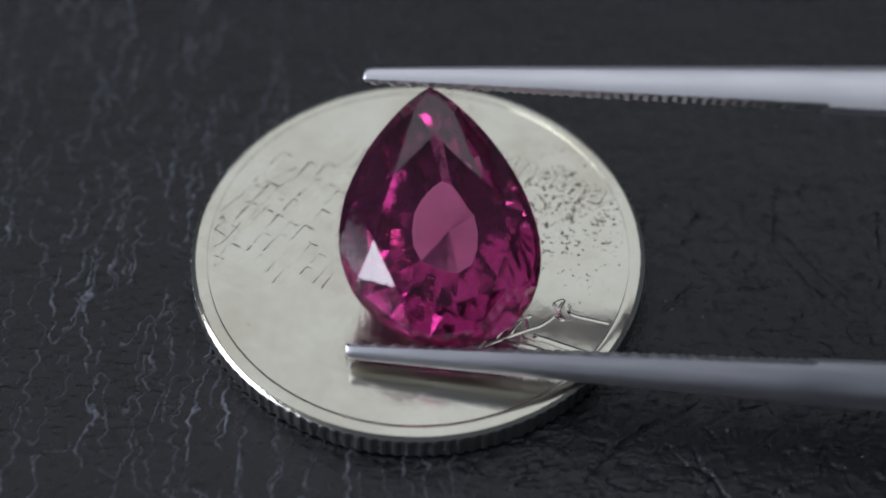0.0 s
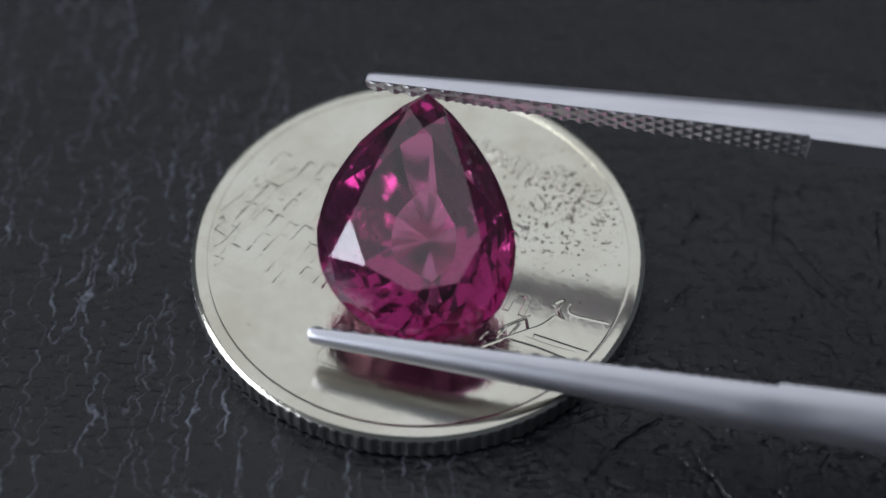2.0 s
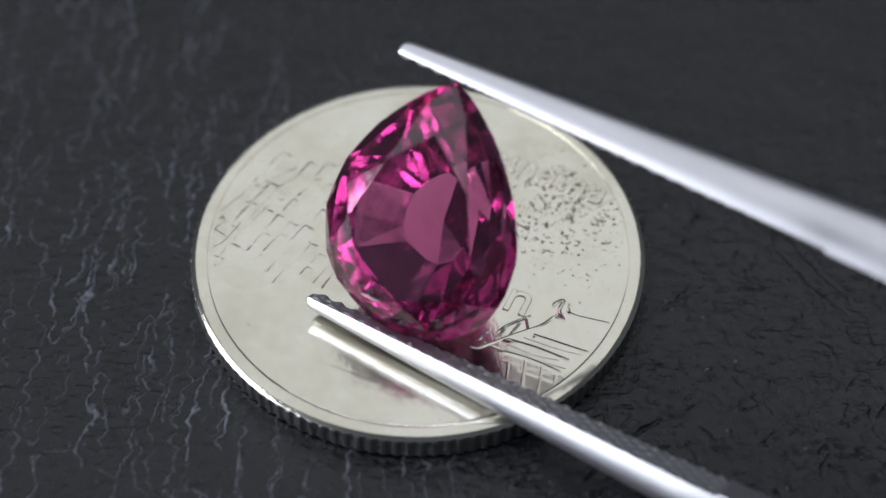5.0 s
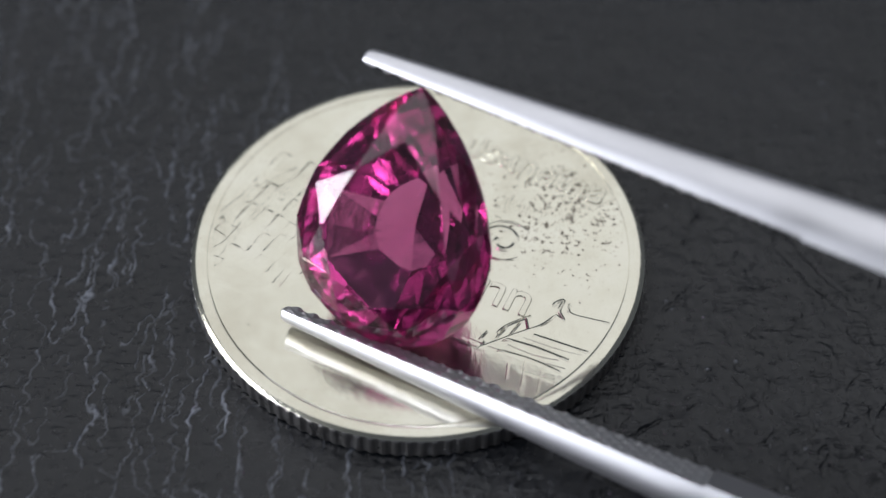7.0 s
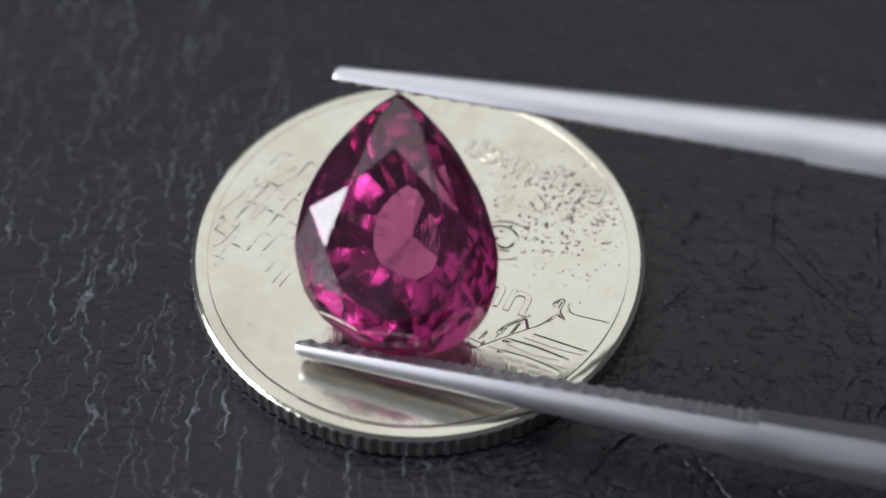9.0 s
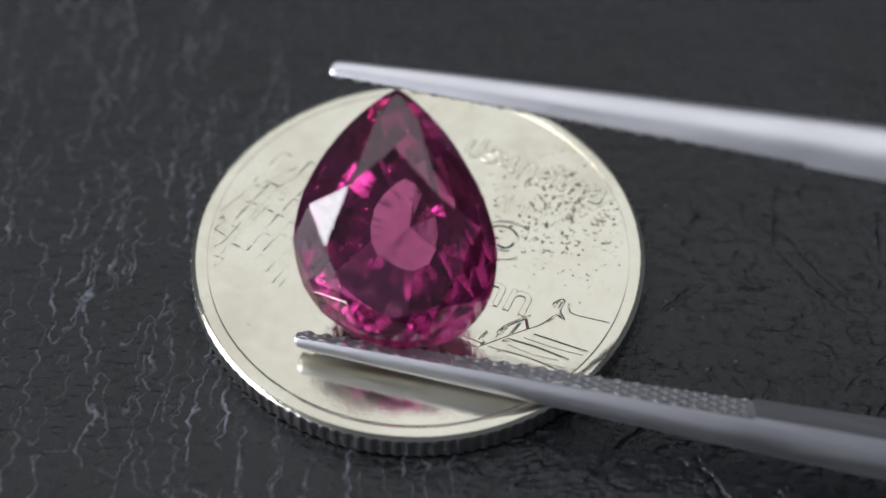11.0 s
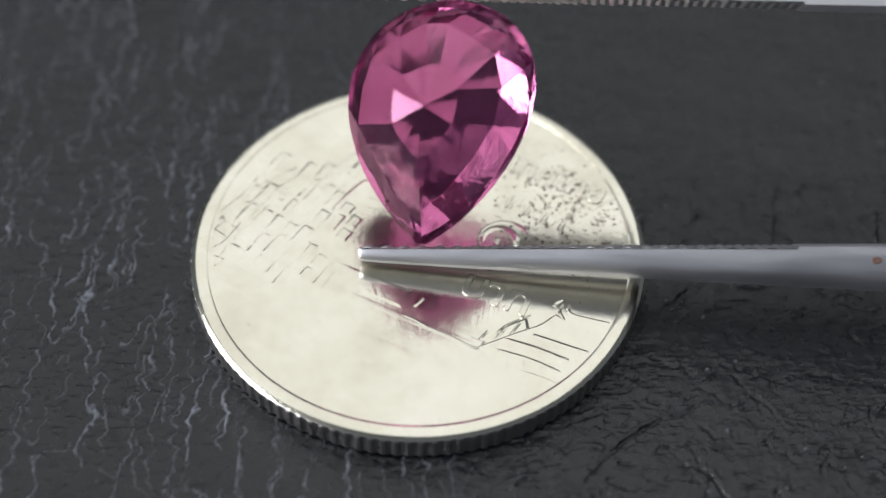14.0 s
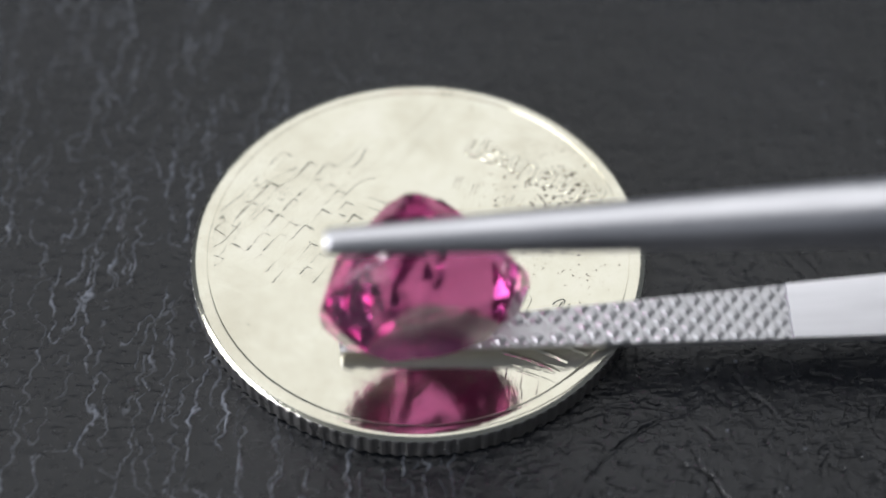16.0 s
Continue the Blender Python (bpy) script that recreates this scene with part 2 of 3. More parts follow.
def leather_height(x, y):
    """Creases and grain of the leather in millimetres, and how far scuffs and painted-in light pale the raised
    wrinkles.
    """
    wx = x + 0.5 * (lattice(x / 2.6, y / 3.0, 1) - 0.5) + 0.5 * (lattice(x / 0.7, y / 0.5, 2) - 0.5) + 0.16 * (lattice(x / 0.22, y / 0.22, 5) - 0.5)
    wy = y + 1.6 * (lattice(x / 3.0, y / 3.0, 3) - 0.5) + 0.6 * (lattice(x / 0.7, y / 0.7, 4) - 0.5)
    left = step(4.0, -9.0, x + 0.25 * y)
    h, wear_glint = np.zeros_like(x), np.zeros_like(x)
    def line(px, py, seed, wide):
        """1 on the middle contour of a noise field, fading out over a fixed width."""
        def field(dx, dy):
            return lattice((wx + dx) / px + 40, (wy + dy) / py + 40, seed) - 0.5
        n0 = field(0, 0)
        slope = np.hypot(field(0.02, 0) - n0, field(0, 0.02) - n0) / 0.02 + 0.05
        return step(wide, 0.25 * wide, np.abs(n0) / slope) * step(0.08, 0.25, slope)

    # raised wrinkles that run away from the viewer, broken into short lengths
    for k, (px, py, wide, amp) in enumerate(((1.25, 12.0, 0.075, 0.075), (1.05, 8.0, 0.068, 0.065), (0.85, 5.0, 0.06, 0.055), (0.8, 2.4, 0.052, 0.04))):
        gate = step(0.30, 0.50, lattice(x / 0.9 + 9, y / 2.2 + 9, 20 + k))
        gate *= 0.4 + 0.6 * step(0.3, 0.6, lattice(x / 4 + 2, y / 4 + 2, 25 + k))
        gate *= step(0.12, 0.40, lattice(x / 0.20 + 3, y / 0.30 + 3, 28 + k))
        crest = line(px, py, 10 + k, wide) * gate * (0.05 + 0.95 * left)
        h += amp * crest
        # crests go paler: scuffing plus low light on the ridges, put into the colour
        wear_glint = np.maximum(wear_glint, crest * (1.0, 0.9, 0.75, 0.6)[k])
    # sunken creases: fine crosswise ones, then straight folds and short nicks on the right
    front = 0.25 + 0.75 * step(9.0, 1.0, y)
    wx, wy = x + 0.25 * (lattice(x / 0.8, y / 0.8, 6) - 0.5), y + 0.5 * (lattice(x / 1.6, y / 1.6, 7) - 0.5) + 0.25 * (lattice(x / 0.4, y / 0.4, 8) - 0.5)
    for k, (px, py, wide, amp) in enumerate(((2.8, 0.9, 0.08, 0.07), (1.8, 0.7, 0.07, 0.06), (0.9, 1.6, 0.06, 0.04))):
        gate = step(0.5, 0.66, lattice(x / 1.1 + 5, y / 0.8 + 5, 40 + k)) * step(0.3, 0.5, lattice(x / 0.35 + 5, y / 0.3 + 5, 44 + k))
        h -= amp * line(px, py, 30 + k, wide) * gate * (1.0 - 0.75 * left) * front * (1.0 + 0.5 * step(-4.0, -9.0, y))
    rnd = random.Random(8)
    for k in range(150):
        long = k < 22
        cx, cy = rnd.uniform(3, 26), rnd.uniform(-15, 5)
        a = radians(rnd.choice((-52, -48, 40, 46, -58, 80)) + rnd.uniform(-6, 6)) if long else radians(rnd.choice((-30, -12, 4, 15, 55)) + rnd.uniform(-9, 9))
        half = rnd.uniform(1.2, 3.4) if long else rnd.uniform(0.25, 0.8)
        wide, deep = (rnd.uniform(0.05, 0.10), rnd.uniform(0.05, 0.13)) if long else (rnd.uniform(0.04, 0.08), rnd.uniform(0.04, 0.10))
        u = (wx - cx) * math.cos(a) + (wy - cy) * math.sin(a)
        v = (wy - cy) * math.cos(a) - (wx - cx) * math.sin(a) + 0.05 * u * u / half
        run = np.clip(1 - np.abs(u) / half, 0, 1) ** 0.5
        h -= deep * np.exp(-(v / wide) ** 2) * run
        h += 0.3 * deep * np.exp(-((v - 2.2 * wide) / (1.4 * wide)) ** 2) * run
    h += 0.06 * (lattice(x / 0.6, y / 0.45, 50) - 0.5) * (0.4 + 0.75 * front * (1 - left)) + 0.026 * (lattice(x / 0.24, y / 0.2, 51) - 0.5)
    h += 0.10 * (lattice(x / 9 + 3, y / 9 + 3, 52) - 0.5) + 0.05 * (lattice(x / 2.5, y / 1.6, 53) - 0.5) * (1 - left)
    # fine crosswise wrinkling, finest and densest at the front
    wx, wy = x + 0.3 * (lattice(x / 0.9, y / 0.9, 61) - 0.5), y + 0.35 * (lattice(x / 0.8, y / 0.8, 62) - 0.5)
    for k, (px, py, wide, amp) in enumerate(((1.1, 0.42, 0.05, 0.045), (0.7, 0.32, 0.045, 0.034))):
        gate = step(0.35, 0.6, lattice(x / 0.6 + 7, y / 0.5 + 7, 64 + k))
        h += amp * line(px, py, 66 + k, wide) * gate * (0.35 + 0.65 * step(2.0, -7.0, y))
    # dust and lint caught in the grain
    for k in range(50):
        cx, cy, r = rnd.uniform(4, 27), rnd.uniform(-15, 12), rnd.uniform(0.05, 0.08)
        near = np.exp(-((x - cx) ** 2 + (y - cy) ** 2) / (r * r))
        h += 0.05 * near
        wear_glint = np.maximum(wear_glint, rnd.uniform(0.4, 1.0) * near)
    flat = step(11.2, 9.2, np.hypot(x, y))
    return h * (1 - flat) - 0.02, wear_glint * (0.3 + 0.95 * lattice(x / 0.22, y / 0.22, 60))


def leather():
    xs = np.concatenate([np.linspace(-260, -27, 40)[:-1], np.arange(-27, 27, 0.065), np.linspace(27, 260, 40)])
    ys = np.concatenate([np.linspace(-260, -15, 40)[:-1], np.arange(-15, 21, 0.065), np.linspace(21, 260, 40)])
    gx, gy = np.meshgrid(xs, ys)
    gz, wear_glint = leather_height(gx, gy)
    nx, ny = len(xs), len(ys)
    co = np.stack([gx, gy, gz], -1).reshape(-1, 3) * MM
    i = (np.arange(ny - 1)[:, None] * nx + np.arange(nx - 1)[None, :]).ravel()
    quads = np.stack([i, i + 1, i + nx + 1, i + nx], -1)
    me = bpy.data.meshes.new("leather")
    me.vertices.add(len(co))
    me.vertices.foreach_set("co", co.ravel())
    me.loops.add(quads.size)
    me.loops.foreach_set("vertex_index", quads.ravel())
    me.polygons.add(len(quads))
    me.polygons.foreach_set("loop_start", np.arange(0, quads.size, 4))
    me.update(calc_edges=True)
    # mask of scuffs, light painted on the crests, and dust
    worn = me.attributes.new("wear_glint", "FLOAT", "POINT")
    worn.data.foreach_set("value", wear_glint.ravel())
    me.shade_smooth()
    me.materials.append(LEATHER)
    return tagged(new("ground", me), "creased matte black leather sheet under the coin", "leather sheet", kind="structure")


leather()


# ---- coin ----
def lathe(profile, count):
    verts, faces = [], []
    for r, z in profile:
        for k in range(count):
            a = 2 * math.pi * k / count
            verts.append((r * math.cos(a), r * math.sin(a), z))
    for j in range(len(profile) - 1):
        for k in range(count):
            a, b = j * count + k, j * count + (k + 1) % count
            faces.append((a, b, b + count, a + count))
    return verts, faces


def ridge(points, width, height, z):
    """A low raised line with a rounded back along points."""
    pts = [Vector(p) for p in points]
    verts, faces = [], []
    prof = ((-1.2, -0.05), (-0.6, 0.55), (0, 1.0), (0.6, 0.55), (1.2, -0.05))
    for k, p in enumerate(pts):
        d = (pts[min(k + 1, len(pts) - 1)] - pts[max(k - 1, 0)]).normalized()
        side = Vector((-d.y, d.x))
        taper = 0.35 if k in (0, len(pts) - 1) else 1.0
        for a, b in prof:
            q = p + side * a * width * 0.5
            verts.append((q.x, q.y, z + b * height * taper))
    for k in range(len(pts) - 1):
        for j in range(4):
            o = k * 5 + j
            faces.append((o, o + 5, o + 6, o + 1))
    return verts, faces


def joined(pieces):
    verts, faces = [], []
    for v, f in pieces:
        o = len(verts)
        verts += v
        faces += [tuple(i + o for i in q) for q in f]
    return verts, faces


FIELD = 1.42
MASONRY = -25.9


def lettering(text, size, m, depth=0.05):
    """Raised letters as a mesh, placed on the coin's face."""
    cu = bpy.data.curves.new("letters", "FONT")
    cu.body, cu.size, cu.extrude, cu.bevel_depth, cu.bevel_resolution = text, size * MM, depth * MM * 0.5, 0.03 * MM, 1
    cu.offset = 0.02 * MM
    cu.resolution_u = 4
    tmp = new("letters_source", cu)
    me = bpy.data.meshes.new_from_object(tmp)
    bpy.data.objects.remove(tmp)
    me.transform(m)
    me.materials.clear()
    me.materials.append(RELIEF)
    return me


def smooth_line(points, n=6):
    """Points of a soft curve through the given ones."""
    p = [Vector(q) for q in points]
    p = [p[0] * 2 - p[1]] + p + [p[-1] * 2 - p[-2]]
    out = []
    for k in range(1, len(p) - 2):
        for j in range(n):
            t = j / n
            a, b, c, d = p[k - 1], p[k], p[k + 1], p[k + 2]
            out.append(0.5 * (2 * b + (c - a) * t + (2 * a - 5 * b + 4 * c - d) * t * t + (3 * b - a - 3 * c + d) * t ** 3))
    return out + [p[-2]]


def coin():
    base = new("coin")
    tagged(base, "worn silver nickel coin with reeded edge lying on leather", "coin")
    base.location = (-0.05 * MM, 0.05 * MM, 0)
    # face and rim, each a ring of its own
    v, f = lathe([(9.52, FIELD)] + [(r, FIELD) for r in (7.0, 4.5, 2.0)], 180)
    v.append((0, 0, FIELD))
    o = 3 * 180
    f += [(o + k, o + (k + 1) % 180, len(v) - 1) for k in range(180)]
    f = [tuple(reversed(q)) if len(q) == 4 else q for q in f]
    part("face", mesh_from("face", v, f, NICKEL, True), base, "smooth worn nickel coin face")
    v, f = lathe([(9.44, FIELD - 0.06), (9.50, FIELD - 0.06), (9.53, FIELD + 0.03), (9.60, FIELD + 0.065), (9.70, FIELD + 0.085), (9.84, FIELD + 0.080),
                  (9.99, FIELD + 0.058), (10.08, FIELD + 0.028), (10.13, FIELD - 0.008), (10.25, FIELD - 0.11)], 240)
    f = [tuple(reversed(q)) for q in f]
    part("rim", mesh_from("rim", v, f, NICKEL_RIM, True), base, "raised polished rim")
    # reeded edge
    count, chips = 480, random.Random(2)
    verts, faces = [], []
    for r, z, t in ((10.25, FIELD - 0.11, 0), (10.29, FIELD - 0.17, 1), (10.29, 0.22, 1), (10.24, 0.10, 1), (9.9, 0.03, 0), (9.4, 0.0, 0)):
        for k in range(count):
            a = 2 * math.pi * k / count
            rr = r - (0.07 if t and k % 4 in (0, 1) else 0.0) * (0.7 + 0.6 * chips.random())
            verts.append((rr * math.cos(a), rr * math.sin(a), z))
    for j in range(5):
        for k in range(count):
            a, b = j * count + k, j * count + (k + 1) % count
            faces.append((a, a + count, b + count, b))
    part("reeded_edge", mesh_from("reeded_edge", verts, faces, EDGE), base, "fine vertical reeding round the edge")
    # inscription on a falling line, the unit below the numeral
    tilt = Matrix.Rotation(radians(-27), 4, "Z")
    zt = (FIELD + 0.002) * MM
    part("inscription", lettering("ประเทศไทย", 1.62, Matrix.Translation((1.95 * MM, 5.70 * MM, zt)) @ tilt), base, "raised lettering")
    part("unit", lettering("บาท", 2.05, Matrix.Translation((1.75 * MM, -2.62 * MM, zt)) @ Matrix.Rotation(radians(-24), 4, "Z")), base, "raised lettering")
    # the date is too worn to read: short bars
    bars = []
    for k in range(7):
        x, y = 1.7 + 0.78 * k, 3.75 - 0.42 * k
        if k == 2:
            continue
        for q in range(2):
            ox = 0.2 * q
            bars.append(ridge([(x + ox - 0.1, y - 0.3), (x + ox + 0.02, y), (x + ox + 0.15, y + 0.3)], 0.16, 0.036, FIELD))
    for a, c in zip(bars[::2], bars[1::2]):
        part("date_bar", mesh_from("date_bar", *joined([a, c]), RELIEF, True), base)
    # spiral numeral in a ring
    cx, cy = 3.90, 0.27
    ring = [(cx + 1.18 * math.cos(a), cy + 1.12 * math.sin(a)) for a in np.linspace(0, 2 * math.pi, 49)]
    ring = ring[3:-8]
    spiral = [(cx - 0.1 + (0.22 + 0.105 * a) * math.cos(a + 2.4), cy - 0.02 + (0.22 + 0.105 * a) * math.sin(a + 2.4)) for a in np.linspace(0, 7.0, 40)]
    part("numeral_ring", mesh_from("numeral_ring", *ridge(ring, 0.14, 0.035, FIELD), RELIEF, True), base)
    part("numeral", mesh_from("numeral", *ridge(spiral, 0.26, 0.05, FIELD), RELIEF, True), base, "raised spiral numeral")
    # temple roofs, finials and terrace in low relief
    lines = [
        (0.12, 0.040, [(0.51, -4.59), (1.49, -5.06), (2.58, -5.63), (2.95, -5.27)]),
        (0.14, 0.035, [(2.66, -5.63), (3.44, -5.27), (4.67, -4.72), (5.41, -4.41), (6.02, -3.92)]),
        (0.20, 0.026, [(5.99, -3.40), (6.10, -3.19), (6.45, -3.06), (6.23, -3.61), (6.38, -4.10), (6.02, -3.86)]),
        (0.18, 0.022, [(6.74, -3.24), (6.63, -3.61), (6.86, -3.85), (7.52, -4.05), (8.37, -4.28)]),
        (0.12, 0.040, [(3.44, -5.09), (3.94, -4.49)]),
        (0.12, 0.040, [(4.05, -4.93), (4.56, -4.18)]),
        (0.12, 0.040, [(2.71, -5.19), (3.08, -4.74)]),
        (0.13, 0.007, [(2.34, -5.10), (3.91, -5.82), (6.37, -6.60)]),
        (0.13, 0.007, [(4.66, -5.02), (5.98, -5.56), (7.18, -5.92)]),
        (0.13, 0.007, [(3.66, -6.26), (4.86, -6.67), (6.04, -7.03)]),
        (0.13, 0.007, [(4.50, -6.39), (4.55, -7.39), (4.51, -8.18)]),
        (0.13, 0.007, [(3.92, -5.38), (5.12, -5.95), (6.32, -6.22)]),
        (0.34, 0.016, [(-2.67, 6.13), (-3.88, 4.35), (-4.89, 3.46), (-6.55, 1.06)]),
        (0.30, 0.014, [(1.38, 8.27), (-0.18, 5.95), (-1.47, 3.93)]),
        (0.40, 0.012, [(-1.77, 4.92), (-3.30, 3.31), (-5.77, 1.00)]),
        (0.30, 0.016, [(-9.42, 1.29), (-8.25, 2.73), (-6.52, 4.07), (-5.75, 4.50)]),
        (0.25, 0.014, [(-8.55, 4.47), (-9.04, 2.71), (-9.44, 1.02)]),
        (0.30, 0.014, [(-8.19, 2.04), (-6.96, 2.92), (-5.42, 3.46)]),
        (0.30, 0.014, [(-8.77, 0.04), (-7.63, 1.55), (-6.39, 2.41)]),
        (0.16, 0.024, [(-9.06, 1.59), (-8.94, 1.19), (-9.26, 0.76), (-8.83, 0.37)]),
        (0.16, 0.020, [(-9.20, -0.78), (-8.77, -1.00), (-9.04, -1.38)]),
        (0.14, 0.022, [(-8.61, 1.03), (-8.22, 0.64), (-8.39, 0.04)]),
        (0.14, 0.022, [(-9.25, -0.29), (-8.78, 0.10), (-8.11, 1.20)]),
        (0.45, 0.006, [(-9.08, -1.89), (-6.77, -2.49), (-4.47, -3.38)]),
        (0.50, 0.006, [(-8.73, -0.45), (-6.12, -1.22), (-2.53, -2.28)]),
        (0.50, 0.006, [(-7.01, 0.39), (-4.63, -0.72), (-2.55, -1.81)]),
        (0.14, 0.012, [(0.33, -0.97), (0.01, -1.71), (0.37, -1.86)]),
        (0.12, 0.010, [(-1.04, -1.72), (-1.28, -2.26), (-1.52, -2.54)]),
        (0.12, 0.010, [(-2.30, -1.80), (-2.53, -2.37), (-2.66, -2.75)]),
        (0.12, 0.030, [(-0.61, -3.94), (-0.11, -4.18), (0.51, -4.59)]),
        (0.32, 0.007, [(-8.15, -0.31), (-4.55, -2.05), (-0.98, -3.83), (2.75, -5.60)]),
        (0.30, 0.006, [(-9.06, -1.89), (-5.95, -3.40), (-3.17, -4.64), (-0.27, -5.96)]),
        (0.30, 0.006, [(-7.71, -5.02), (-4.77, -6.25), (-1.55, -7.55)]),
        (0.30, 0.006, [(-6.30, -3.77), (-7.36, -4.33), (-8.24, -4.82)]),
        (0.30, 0.006, [(-3.75, -5.18), (-4.20, -5.78), (-4.59, -6.42)]),
        (0.30, 0.006, [(0.74, -7.32), (0.32, -7.87), (-0.06, -8.32)]),
        (0.22, 0.010, [(-9.11, -1.45), (-8.28, 0.21), (-7.38, 1.99)]),
        (0.22, 0.010, [(-6.30, 0.83), (-4.85, 2.77), (-3.12, 5.18)]),
        (0.20, 0.010, [(-9.34, -0.62), (-8.61, 1.03), (-7.79, 3.42)]),
        (0.20, 0.008, [(-6.96, -0.26), (-5.36, -1.21), (-4.19, -1.83)]),
        (0.20, 0.008, [(-6.23, 0.24), (-4.64, -0.62), (-3.08, -1.34)]),
        (0.12, 0.030, [(-0.13, -3.48), (0.29, -3.02)]),
        (0.12, 0.020, [(-3.78, 2.44), (-2.78, 3.67), (-2.13, 3.92)]),
        (0.12, 0.030, [(-3.22, 4.54), (-2.84, 5.08), (-2.55, 5.91)]),
        (0.10, 0.020, [(-2.33, 2.12), (-1.14, 1.63), (-0.22, 0.98)]),
        (0.10, 0.020, [(-2.35, 2.74), (-1.15, 2.21), (-0.10, 1.65)]),
    ]
    # roof ridges with cross walls, finials, and the two long edges of the spire
    for w, h, p in (
        (0.28, 0.027, [(-9.33, 0.18), (-8.77, 1.78), (-7.79, 3.37)]),
        (0.28, 0.031, [(-9.08, -1.28), (-8.25, 0.42), (-6.63, 3.08), (-5.55, 4.14)]),
        (0.27, 0.024, [(-6.57, -0.41), (-5.55, 0.76), (-4.38, 2.39)]),
        (0.23, 0.027, [(-8.77, 1.78), (-8.31, 0.98)]),
        (0.23, 0.027, [(-8.21, 2.44), (-7.09, 1.87)]),
        (0.23, 0.024, [(-7.79, 3.37), (-6.94, 3.0)]),
        (0.23, 0.027, [(-6.63, 3.08), (-6.23, 2.63)]),
        (0.27, 0.037, [(-9.18, 1.41), (-8.92, 1.18), (-8.89, 0.64)]),
        (0.27, 0.037, [(-8.34, 0.85), (-8.16, 0.55), (-8.33, 0.16)]),
        (0.27, 0.037, [(-9.02, -0.86), (-8.86, -1.15), (-9.08, -1.47)]),
        (0.30, 0.021, [(-2.56, 6.01), (-3.84, 4.55), (-4.84, 3.41), (-6.7, 0.34)]),
        (0.34, 0.021, [(-1.22, 6.39), (-2.24, 4.64), (-4.21, 2.66), (-6.53, 0.44)]),
        (0.38, 0.018, [(1.48, 8.67), (-0.01, 6.52), (-1.45, 4.8)]),
        (0.30, 0.016, [(0.79, 8.66), (-0.69, 6.69)]),
        (0.23, 0.024, [(-4.84, 3.41), (-4.41, 2.9)]),
        (0.23, 0.024, [(-6.77, 1.17), (-5.68, 0.36)]),
        (0.23, 0.024, [(-7.72, 0.17), (-6.87, -0.8)]),
        (0.23, 0.024, [(-7.42, 1.16), (-6.43, 0.18)]),
        (0.23, 0.021, [(-8.72, -0.01), (-7.64, -0.65)]),
        (0.38, 0.010, [(-8.34, -1.3), (-6.73, -2.38), (-4.42, -3.43)]),
        (0.38, 0.009, [(-9.13, -2.26), (-7.13, -3.62), (-4.31, -5.24)]),
        (0.23, 0.024, [(-5.89, 3.4), (-6.22, 2.53), (-6.41, 1.51)]),
        (0.24, 0.055, [(3.73, -5.14), (5.18, -5.65), (6.49, -6.27)]),
        (0.22, 0.055, [(5.05, -4.95), (5.76, -5.22), (7.35, -5.85)]),
        (0.20, 0.050, [(3.48, -5.73), (4.92, -6.23), (6.1, -6.85)]),
        (0.12, 0.016, [(4.68, -6.24), (4.56, -7.02), (4.45, -7.72)]),
        (0.12, 0.016, [(5.39, -6.52), (5.25, -7.29), (5.11, -8.0)]),
        (0.12, 0.016, [(5.99, -6.74), (5.78, -7.71)]),
        (0.14, 0.016, [(4.31, -6.73), (5.37, -7.15), (6.54, -7.7)]),
        (0.14, 0.060, [(3.49, -4.84), (3.99, -4.39), (4.99, -3.92)]),
        (0.12, 0.055, [(4.74, -3.93), (4.84, -4.68)]),
        (0.12, 0.016, [(3.96, -6.3), (3.84, -7.22)]),
    ):
        part("temple_ridge", mesh_from("temple_ridge", *ridge(smooth_line(p), w, h, FIELD), RELIEF, True), base, "low worn temple relief")
    for w, h, p in lines:
        # the faintest ones are worn narrow as well
        if 0.012 < h < 0.03:
            w, h = 0.8 * w, 1.5 * h
        part("temple_ridge", mesh_from("temple_ridge", *ridge(smooth_line(p), w, h, FIELD), RELIEF, True), base, "low worn temple relief")
    rnd = random.Random(4)
    # tiles of the worn roofs, each at a slightly different slope
    ra = radians(57)
    for row in range(-6, 6):
        u = -4.6 + 0.6 * rnd.random()
        while u < 4.4:
            size = rnd.uniform(0.7, 1.7)
            cu, cv = u + size / 2, 0.72 * row + 0.15 * rnd.random()
            px, py = -6.4 + cu * math.cos(ra) - cv * math.sin(ra), 1.2 + cu * math.sin(ra) + cv * math.cos(ra)
            if math.hypot(px, py) < 9.1 - size / 2 and math.hypot(px + 6.4, py - 1.2) < 3.9 and rnd.random() < 0.82:
                a, c, e = size / 2 - 0.04, rnd.uniform(0.24, 0.34), 0.12
                top, su, sv = rnd.uniform(0.015, 0.028), rnd.uniform(-0.02, 0.02), rnd.uniform(-0.04, 0.04)
                verts = []
                for q, low in ((0, True), (e, False)):
                    for sx, sy in ((-1, -1), (1, -1), (1, 1), (-1, 1)):
                        p, r = sx * (a - q), sy * (c - q)
                        z = -0.004 if low else max(0.004, top + su * p + sv * r)
                        verts.append((px + p * math.cos(ra) - r * math.sin(ra), py + p * math.sin(ra) + r * math.cos(ra), FIELD + z))
                faces = [(4, 5, 6, 7)] + [(j, (j + 1) % 4, (j + 1) % 4 + 4, j + 4) for j in range(4)]
                part("roof_tile", mesh_from("roof_tile", verts, faces, RELIEF), base)
            u += size
    # courses of masonry, worn almost flat
    th = radians(MASONRY)
